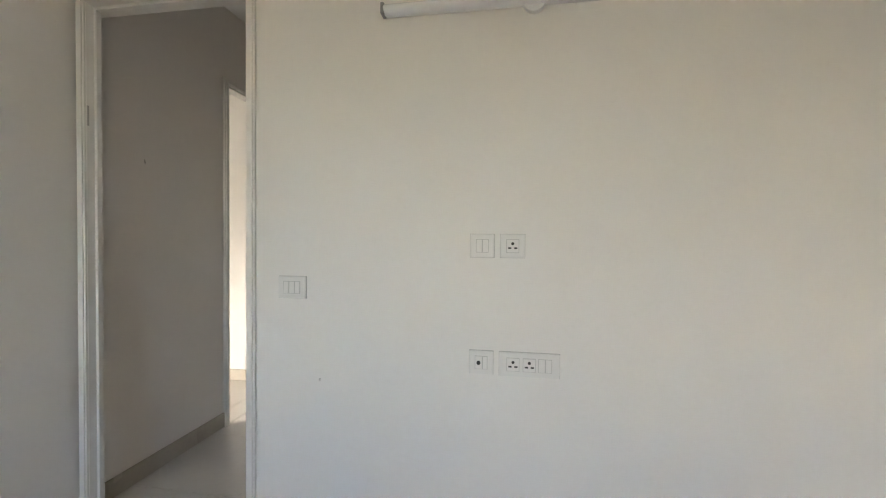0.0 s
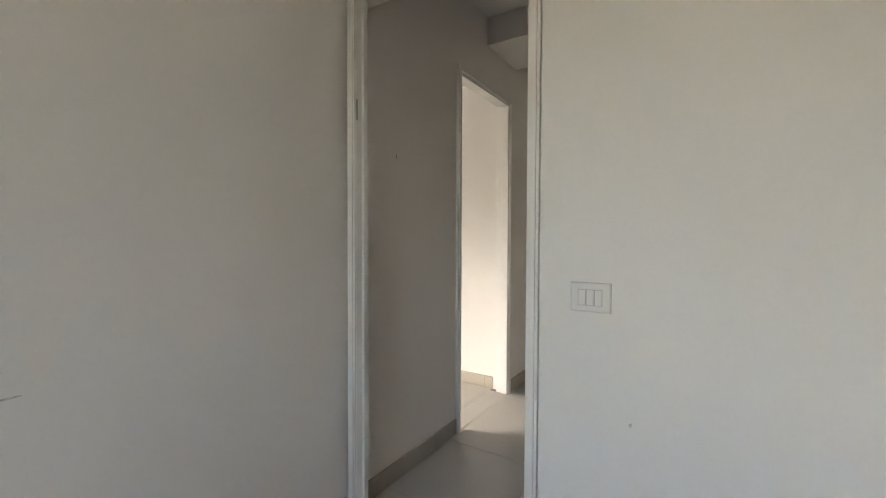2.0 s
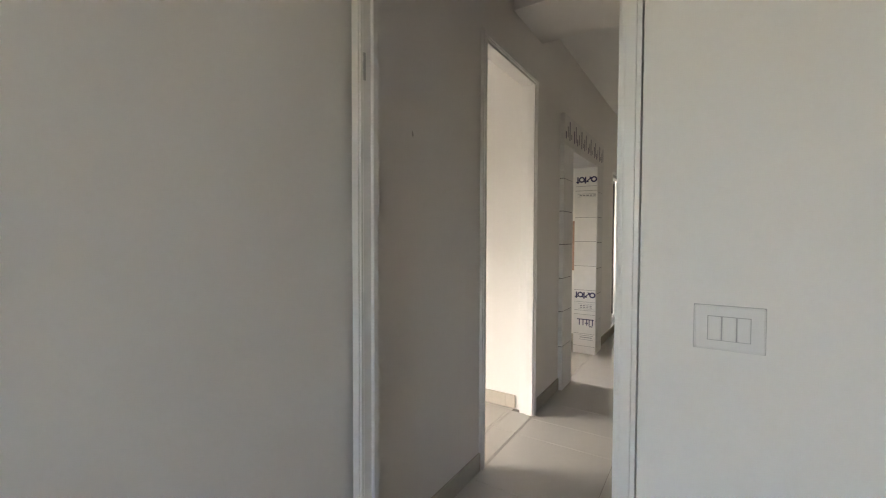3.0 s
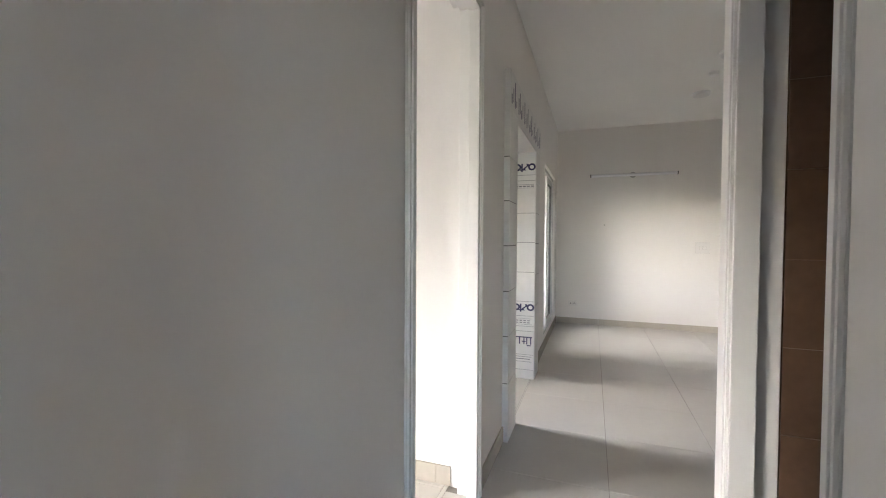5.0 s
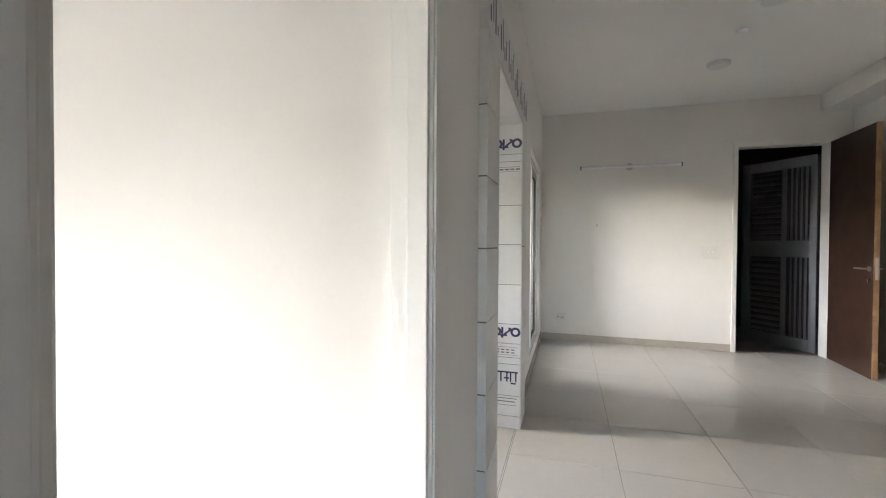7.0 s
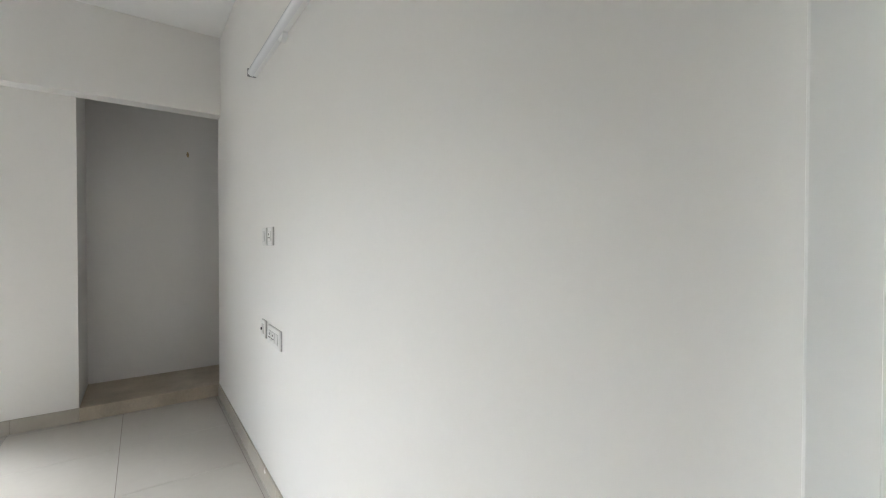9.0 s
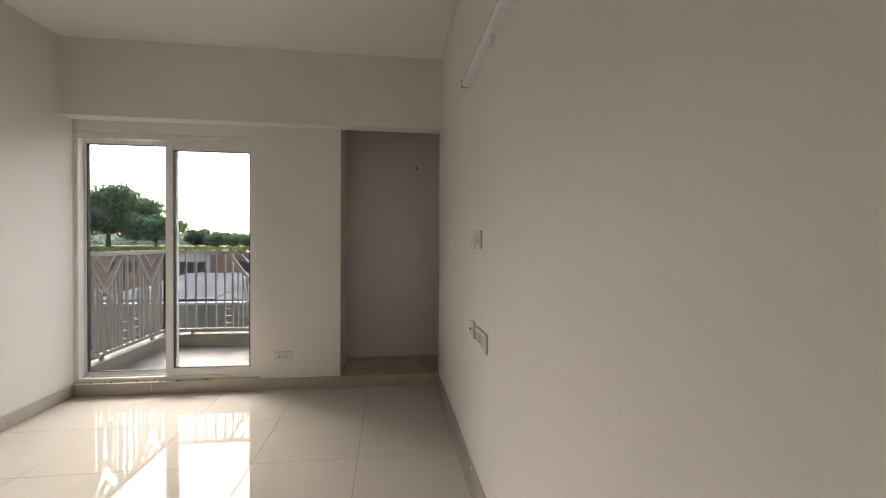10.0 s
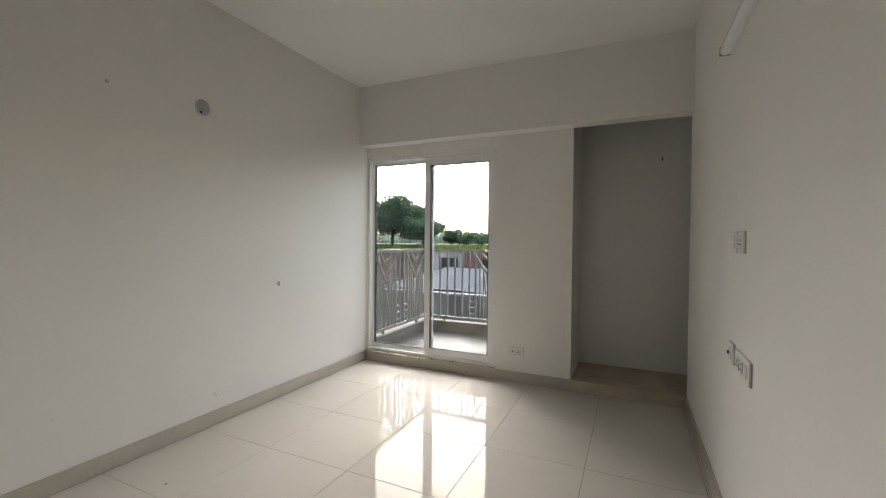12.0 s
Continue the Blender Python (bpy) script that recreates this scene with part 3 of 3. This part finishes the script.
safety = thing("safety_door", "dark grey steel safety door with louvres, ajar outward", "door", m=pose(3.05, YL + 0.17, 0, 0, 0, 128))
W2 = 0.82
boxes("leaf_frame", [(0, 0.07, -0.02, 0.02, 0.01, 2.28), (W2 - 0.10, W2, -0.02, 0.02, 0.01, 2.28), (0.07, W2 - 0.10, -0.02, 0.02, 0.01, 0.15), (0.07, W2 - 0.10, -0.02, 0.02, 1.10, 1.30), (0.07, W2 - 0.10, -0.02, 0.02, 2.16, 2.28), (0.30, 0.36, -0.02, 0.02, 0.15, 2.16)], GREY, safety, bevel=0.003)
for z0, z1 in ((0.15, 1.10), (1.30, 2.16)):
    n = 13
    for i in range(n):
        z = z0 + (i + 0.5) * (z1 - z0) / n
        bm = bmesh.new()
        bar(bm, (0.36, 0, z), (W2 - 0.10, 0, z), 0.042, 0.004, (0, 1, 0.9))
        part("louvre", bm, GREY, safety)
    for x in (0.105, 0.155, 0.205, 0.255):
        boxes("upright_bar", [(x - 0.012, x + 0.012, -0.012, 0.012, z0, z1)], GREY, safety)
boxes("back_sheet", [(0.07, W2 - 0.1, -0.034, -0.026, 0.15, 2.16)], BLACK, safety)
bm = bmesh.new()
rod(bm, (W2 - 0.05, 0.05, 1.12), (W2 - 0.05, 0.05, 1.42), 0.009, 10)
for z in (1.12, 1.42):
    rod(bm, (W2 - 0.05, 0.02, z), (W2 - 0.05, 0.05, z), 0.009, 10)
part("pull_handle", bm, GREY, safety)

# ---- bathroom tiles ----
bath = structure(new("wall_tiles_bath"), "brown stone-look bathroom wall tiles", "wall tiles")
boxes("tile_bed", [(1.135, 2.55, 1.606, 1.613, 0, 2.7)], BATHGROUT, bath)
for i in range(3):
    for j in range(9):
        boxes("tile", [(1.135 + i * 0.602, min(2.55, 1.135 + i * 0.602 + 0.599), 1.598, 1.606, j * 0.302, j * 0.302 + 0.299)], BATH, bath)
boxes("tile", [(2.54, 2.55, 0.14, 1.598, 0, 2.7)], BATH, bath)
boxes("tile", [(1.135, 2.54, 0.13, 0.14, 0, 2.7)], BATH, bath)

# ---- balcony ----
RX, RY, KH = -5.50, -1.27, 0.17
ground_slab = structure(boxes("balcony_floor", [(RX - 0.08, BX - 0.2, RY - 0.08, 2.6, -0.2, 0.02)], BALC), "pale grey tiled balcony floor", "balcony floor")
structure(boxes("balcony_kerb", [(RX - 0.08, RX + 0.06, RY - 0.08, 2.6, 0.02, KH), (RX + 0.06, BX - 0.2, RY - 0.08, RY + 0.06, 0.02, KH)], KERB, bevel=0.006), "worn stone kerb along the balcony edge", "kerb")
TOP = 1.19


def railing(label, m, length, motifs):
    """A railing in the xz plane: top rail, bottom rail, uprights, chevrons and little ladders. motifs: (kind, x)."""
    top = thing("balcony_railing", label, "railing", "balcony railings", m)
    out = (0, 1, 0)
    bm = bmesh.new()
    bar(bm, (0, 0, TOP - 0.02), (length, 0, TOP - 0.02), 0.04, 0.05, out)
    part("top_rail", bm, RAILM, top)
    bm = bmesh.new()
    bar(bm, (0, 0, KH + 0.05), (length, 0, KH + 0.05), 0.03, 0.03, out)
    part("bottom_rail", bm, RAILM, top)
    taken = []
    for kind, x in motifs:
        if kind == "V":
            w = 0.26
            for half, zb, t in ((w, 0.80, 0.032), (0.13, 1.00, 0.026)):
                for sgn in (-1, 1):
                    bm = bmesh.new()
                    bar(bm, (x + sgn * half, 0, TOP - 0.035), (x, 0, zb), t, 0.029 + 0.001 * sgn, out)
                    part("chevron_bar", bm, RAILM, top)
            for dx in (-0.21, -0.15, -0.095, 0.095, 0.15, 0.21):
                bm = bmesh.new()
                bar(bm, (x + dx, 0, KH + 0.06), (x + dx, 0, 0.775 + 1.35 * abs(dx)), 0.014, 0.02, out)
                part("upright", bm, RAILM, top)
            for dx in (-0.10, -0.05, 0.05, 0.10):
                bm = bmesh.new()
                bar(bm, (x + dx, 0, 0.77 + 1.2 * abs(dx)), (x + dx * 0.15, 0, KH + 0.06), 0.014, 0.017, out)
                part("slanted_bar", bm, RAILM, top)
            taken.append((x - w + 0.02, x + w - 0.02))
        else:
            for z in (0.29, 0.375, 0.46):
                bm = bmesh.new()
                bar(bm, (x - 0.045, 0, z), (x + 0.045, 0, z), 0.018, 0.022, out)
                part("ladder_rung", bm, RAILM, top)
            for dx in (-0.045, 0.045):
                bm = bmesh.new()
                bar(bm, (x + dx, 0, KH + 0.06), (x + dx, 0, TOP - 0.04), 0.018, 0.024, out)
                part("upright", bm, RAILM, top)
            taken.append((x - 0.06, x + 0.06))
    x = 0.11
    while x < length:
        if not any(a - 0.03 < x < b + 0.03 for a, b in taken):
            bm = bmesh.new()
            bar(bm, (x, 0, KH + 0.06), (x, 0, TOP - 0.04), 0.02, 0.024, out)
            part("upright", bm, RAILM, top)
        x += 0.115
    for x in (0.0, length):
        boxes("post", [(x - 0.02, x + 0.02, -0.02, 0.02, KH, TOP - 0.04)], RAILM, top)
    for x in (0.3, length - 0.3):
        boxes("foot", [(x - 0.015, x + 0.015, -0.015, 0.015, KH - 0.002, KH + 0.05)], RAILM, top)
    return top


railing("grey-brown steel balcony railing with chevron bars", pose(RX, RY, 0, 0, 0, 0), 1.44, [("V", 0.335), ("H", 0.60), ("H", 0.80), ("V", 1.09), ("H", 1.30)])
railing("grey-brown steel balcony railing with chevron bars", pose(RX, RY, 0, 0, 0, 90), 3.85, [("H", 0.72), ("V", 0.98), ("H", 1.95), ("V", 2.3), ("H", 2.6)])

# ---- the view ----
bm = bmesh.new()
GZ = -3.6
prof = [(6.0, GZ), (30, GZ), (46, -2.0), (62, -0.1), (90, 0.0), (300, 0.0), (2500, 0.0)]
xs = [p[0] for p in prof]
ys = [-2500, -300, -120, -60, -30, 0, 30, 60, 120, 300, 2500]
g = {}
for i, (dx, z) in enumerate([(-60, GZ)] + prof):
    for j, y in enumerate(ys):
        g[i, j] = bm.verts.new((-dx, y, z))
for i in range(len(prof)):
    for j in range(len(ys) - 1):
        bm.faces.new((g[i, j], g[i, j + 1], g[i + 1, j + 1], g[i + 1, j]))
bmesh.ops.recalc_face_normals(bm, faces=bm.faces)
structure(part("ground", bm, EARTH), "bare earth and rough grass field", "ground")
yard = thing("boundary_wall", "long weathered concrete boundary wall with pale coping", "wall")
boxes("wall_body", [(-19.7, -19.4, -40, 30, GZ, -1.42)], CONCRETE, yard)
boxes("coping", [(-19.78, -19.3, -40, 30, -1.42, -1.33)], COPING, yard)


def shed(label, x, y0, y1, depth, z_eave, z_ridge, wall_mat):
    """A low shed with a sloping corrugated roof that rises away from the house."""
    top = thing("shed", label, "shed", "sheds beyond the wall")
    gz = -3.6
    boxes("shed_wall", [(x - 0.15, x, y0, y1, gz, z_eave), (x - depth, x - depth + 0.15, y0, y1, gz, z_ridge - 0.05), (x - depth + 0.15, x - 0.15, y0, y0 + 0.15, gz, z_eave), (x - depth + 0.15, x - 0.15, y1 - 0.15, y1, gz, z_eave)], wall_mat, top)
    sheets = max(2, int((y1 - y0) / 2.4))
    steps = int(depth / 0.22)
    for k in range(sheets):
        bm = bmesh.new()
        ya = y0 - 0.2 + (y1 - y0 + 0.4) * k / sheets
        yb = y0 - 0.2 + (y1 - y0 + 0.4) * (k + 1) / sheets
        lift = 0.05 * random.random() + 0.03 * (k % 2)
        for i in range(steps + 1):
            a = i / steps
            z = z_eave + (z_ridge - z_eave) * a + (0.055 if i % 4 == 0 else 0.02 if i % 4 == 2 else 0.0) + lift
            bm.verts.new((x + 0.3 - (depth + 0.5) * a, ya, z))
            bm.verts.new((x + 0.3 - (depth + 0.5) * a, yb + 0.05, z))
        bm.verts.ensure_lookup_table()
        for i in range(steps):
            bm.faces.new((bm.verts[2 * i], bm.verts[2 * i + 1], bm.verts[2 * i + 3], bm.verts[2 * i + 2]))
        part("roof_sheet", bm, TIN, top)
    return top


shed("long shed with grey corrugated tin roof", -21.0, -12.0, 6.0, 9.0, -1.45, -0.85, CONCRETE)
shed("small shed with grey tin roof", -22.5, -18.5, -14.6, 4.0, -1.9, -1.5, BRICK)


def hut(label, x, y, w, d, h, material):
    top = thing("hut", label, "hut", "huts behind the sheds")
    z0 = -3.2
    boxes("hut_wall", [(x - d, x, y - w / 2, y + w / 2, z0, h)], material, top)
    boxes("flat_roof", [(x - d - 0.2, x + 0.25, y - w / 2 - 0.2, y + w / 2 + 0.2, h, h + 0.14)], COPING if material is not BRICK else CONCRETE, top)
    boxes("doorway", [(x - 0.02, x + 0.02, y - 0.5, y + 0.5, z0, h - 0.5)], BLACK, top)
    boxes("window_hole", [(x - 0.02, x + 0.02, y + w * 0.28 - 0.4, y + w * 0.28 + 0.4, h - 1.3, h - 0.5)], BLACK, top)
    return top


for k, (x, y, w, d, h, mt, lb) in enumerate((
        (-33, -9.5, 4.2, 3, 0.42, BRICK, "low red brick hut with flat roof"), (-34, -14.0, 3.4, 3, 0.36, WHITEWASH, "low whitewashed hut with flat roof"),
        (-33.5, -18.5, 4.0, 3, 0.40, BRICK, "low red brick hut with flat roof"), (-36, -14.5, 5, 3, -0.1, WHITEWASH, "low whitewashed hut with flat roof"), (-34, 5.2, 5, 3, 0.1, WHITEWASH, "low whitewashed hut with flat roof"))):
    hut(lb, x, y, w, d, h, mt)


def leaf_cloud(bm, centre, radius, count, size, flat=0.85):
    """Many small leaf clumps round a centre, denser near its skin."""
    for _ in range(count):
        v = Vector((random.gauss(0, 1), random.gauss(0, 1), random.gauss(0, 1))).normalized()
        p = Vector(centre) + Vector((v.x, v.y, v.z * flat)) * radius * (0.45 + 0.6 * random.random())
        s = size * (0.6 + 0.8 * random.random())
        q = Euler((random.random() * 6.3, random.random() * 6.3, random.random() * 6.3)).to_matrix()
        pts = [bm.verts.new(p + q @ Vector((s * a, s * b, s * c))) for a, b, c in ((-0.5, -0.2, 0), (0.1, -0.45, 0.12), (0.55, 0.0, 0), (0.05, 0.42, -0.1))]
        bm.faces.new(pts)


def tree(label, x, y, z, height, spread, blobs, count, size, mt=LEAF):
    top = thing("tree", label, "tree", "trees in the field")
    bm = bmesh.new()
    fork = z + height * 0.22
    rod(bm, (x, y, z - 0.2), (x + 0.1, y + 0.1, fork), height * 0.035, 10, height * 0.024)
    centres = []
    for i in range(blobs):
        a, r = random.random() * math.tau, spread * (0.15 + 0.75 * math.sqrt(random.random()))
        cz = z + height * (0.34 + 0.50 * random.random() * (1.15 - r / spread * 0.7))
        c = (x + r * math.cos(a), y + r * math.sin(a), cz)
        centres.append(c)
        rod(bm, (x + 0.1, y + 0.1, fork - 0.1), c, height * 0.013, 6, height * 0.003)
    part("trunk", bm, BARK, top)
    bm = bmesh.new()
    for c in centres:
        leaf_cloud(bm, c, spread * 0.30, count, size)
    part("crown", bm, mt, top)
    return top


tree("large leafy tree with dark green crown", -75, -44.8, 0.0, 12.2, 6.8, 46, 520, 0.40)
tree("leafy tree with rounded green crown", -72, -36.0, 0.0, 7.4, 4.4, 30, 420, 0.34)
tree("leafy green tree with low crown", -80, -31.5, 0.0, 4.6, 3.4, 18, 300, 0.34)
tree("young leafy tree in the rough field", -95, -33.0, 0.0, 4.2, 4.0, 14, 240, 0.36)

bm = bmesh.new()
for _ in range(6000):
    x, y = -62 - 40 * random.random(), -80 + 120 * random.random()
    s = 0.25 + 0.5 * random.random()
    for k in range(2):
        a = random.random() * 6.3
        d = Vector((math.cos(a), math.sin(a), 0)) * s * 0.6
        bm.faces.new([bm.verts.new(v) for v in ((x - d.x, y - d.y, -0.1), (x + d.x, y + d.y, -0.1), (x + d.x * 0.4, y + d.y * 0.4, s), (x - d.x * 0.5, y - d.y * 0.5, s * 0.8))])
tagged(part("meadow_grass", bm, GRASS), "rough green meadow grass", "grass", kind="stuff")
bm = bmesh.new()
for _ in range(9000):
    x, y = -240 - 90 * random.random(), -330 + 520 * random.random()
    hh = 6.5 + 2.5 * noise.noise((y * 0.03, 3.1, 0)) + 1.2 * noise.noise((y * 0.15, 0.4, 0))
    leaf_cloud(bm, (x, y, hh * random.random()), 1.5, 1, 3.0)
tagged(part("far_woods", bm, HAZYLEAF), "distant line of green trees", "woods", kind="stuff")
for y, h in ((-62, 13), (-38, 11), (-15, 12)):
    pole = thing("power_pole", "thin grey power pole in the field", "pole", "poles in the field")
    bm = bmesh.new()
    rod(bm, (-190, y, 0), (-190, y, h), 0.16, 8, 0.10)
    part("shaft", bm, COPING, pole)
    boxes("cross_arm", [(-190.1, -189.9, y - 0.9, y + 0.9, h - 1.0, h - 0.85)], COPING, pole)

# ---- skirting ----


def skirting(name, axis, at, sgn, lo, hi, piece=0.604, start=None, z0=0.002, z1=0.10, skip=()):
    top = structure(new(name), "beige tile skirting along the wall", "skirting")
    a = lo if start is None else start - piece * math.ceil((start - lo) / piece)
    while a < hi - 1e-4:
        p, q = max(a, lo), min(a + piece, hi)
        if q - p > 0.01:
            e0, e1 = sorted((at, at + sgn * 0.011))
            bm = bmesh.new()
            if axis == "x":
                box(bm, e0, e1, p + 0.0008, q - 0.0008, z0, z1, 0.0015)
            else:
                box(bm, p + 0.0008, q - 0.0008, e0, e1, z0, z1, 0.0015)
            part("skirting_tile", bm, SKIRT, top)
        a += piece
    return top


for n, (axis, at, sgn, lo, hi, z1) in enumerate((
        ("x", 0.0, 1, -3.75, 0.0, 0.10), ("x", 0.0, 1, 0.13, DB[0], 0.10), ("x", 0.0, 1, DB[1], 2.41, 0.10), ("x", 0.0, 1, 3.93, 6.40, 0.10),
        ("y", YL, -1, 0.012, 2.15, 0.085), ("y", YL, -1, 3.105, 3.27, 0.085), ("x", 3.27, -1, 2.9, 6.40, 0.10),
        ("y", 0.0, -1, 0.915, 3.6, 0.10), ("x", XC, -1, 0.13, 0.90, 0.10), ("x", XC, -1, 1.645, 1.763, 0.10), ("y", 1.763, 1, XC, 4.0, 0.10),
        ("y", B0, 1, BX + 0.012, -T, 0.10), ("y", B1, -1, BX + 0.012, -T, 0.10), ("x", BX, 1, B0, 0.985, 0.098), ("y", 4.1, -1, -2.6, -T, 0.1))):
    skirting("baseboard", axis, at, sgn, lo, hi, z1=z1)
structure(boxes("alcove_ledge", [(-4.47, BX + 0.012, 0.986, B1 - 0.001, -0.004, 0.098), (-4.47, BX - 0.001, B1 - 0.001, AY, -0.004, 0.098)], LEDGE, bevel=0.003), "dusty beige stone ledge in the alcove", "ledge")
structure(boxes("door_sill", [(BX - 0.2, BX + 0.03, B0 + 0.001, 0.30, 0.0985, 0.107)], LEDGE), "worn stone sill under the balcony door", "sill")

# ---- floor tiles ----
made = {}


def lay_tiles(x0, x1, y0, y1, ox, oy, step=0.604, gap=0.0022):
    for i in range(math.floor((x0 - ox) / step), math.ceil((x1 - ox) / step)):
        for j in range(math.floor((y0 - oy) / step), math.ceil((y1 - oy) / step)):
            a, b = max(x0, ox + i * step), min(x1, ox + (i + 1) * step)
            c, d = max(y0, oy + j * step), min(y1, oy + (j + 1) * step)
            if b - a < 0.01 or d - c < 0.01:
                continue
            key = (round(b - a, 3), round(d - c, 3))
            if key not in made:
                bm = bmesh.new()
                w, h = (b - a - gap) / 2, (d - c - gap) / 2
                v = [bm.verts.new((sx * (w - e), sy * (h - e), z)) for e, z in ((0.0008, 0.0), (0.0, -0.001), (0.0, -0.0035)) for sx, sy in ((-1, -1), (1, -1), (1, 1), (-1, 1))]
                bm.faces.new(v[0:4])
                for r in (0, 4):
                    for k in range(4):
                        bm.faces.new((v[r + 4 + k], v[r + 4 + (k + 1) % 4], v[r + (k + 1) % 4], v[r + k]))
                bm.normal_update()
                made[key] = bpy.data.meshes.new("tile")
                bm.to_mesh(made[key])
                bm.free()
                made[key].materials.append(TILE)
            o = new("tile", made[key])
            o.location = ((a + b) / 2, (c + d) / 2, 0)
            o.parent = screed


lay_tiles(0.0, 3.6, -3.75, 0.0, 0.01, -0.305)
lay_tiles(0.0, XC, 0.0, 1.763, 0.01, 2.705)
lay_tiles(0.0, 4.05, 1.763, 6.49, 0.01, 2.705)
lay_tiles(-0.16, 0.0, DB[0] + 0.05, DB[1] - 0.05, 0.01, 2.705, 1.2)
lay_tiles(-0.16, 0.0, 2.70, 3.64, 0.01, 2.705, 1.2)
lay_tiles(BX, -0.16, B0, B1, -2.60, 0.025)
lay_tiles(-2.6, -0.16, B1 + T, 4.1, 0.01, 2.705)
lay_tiles(XC, 2.55, 0.14, 1.598, 0.01, 2.705)
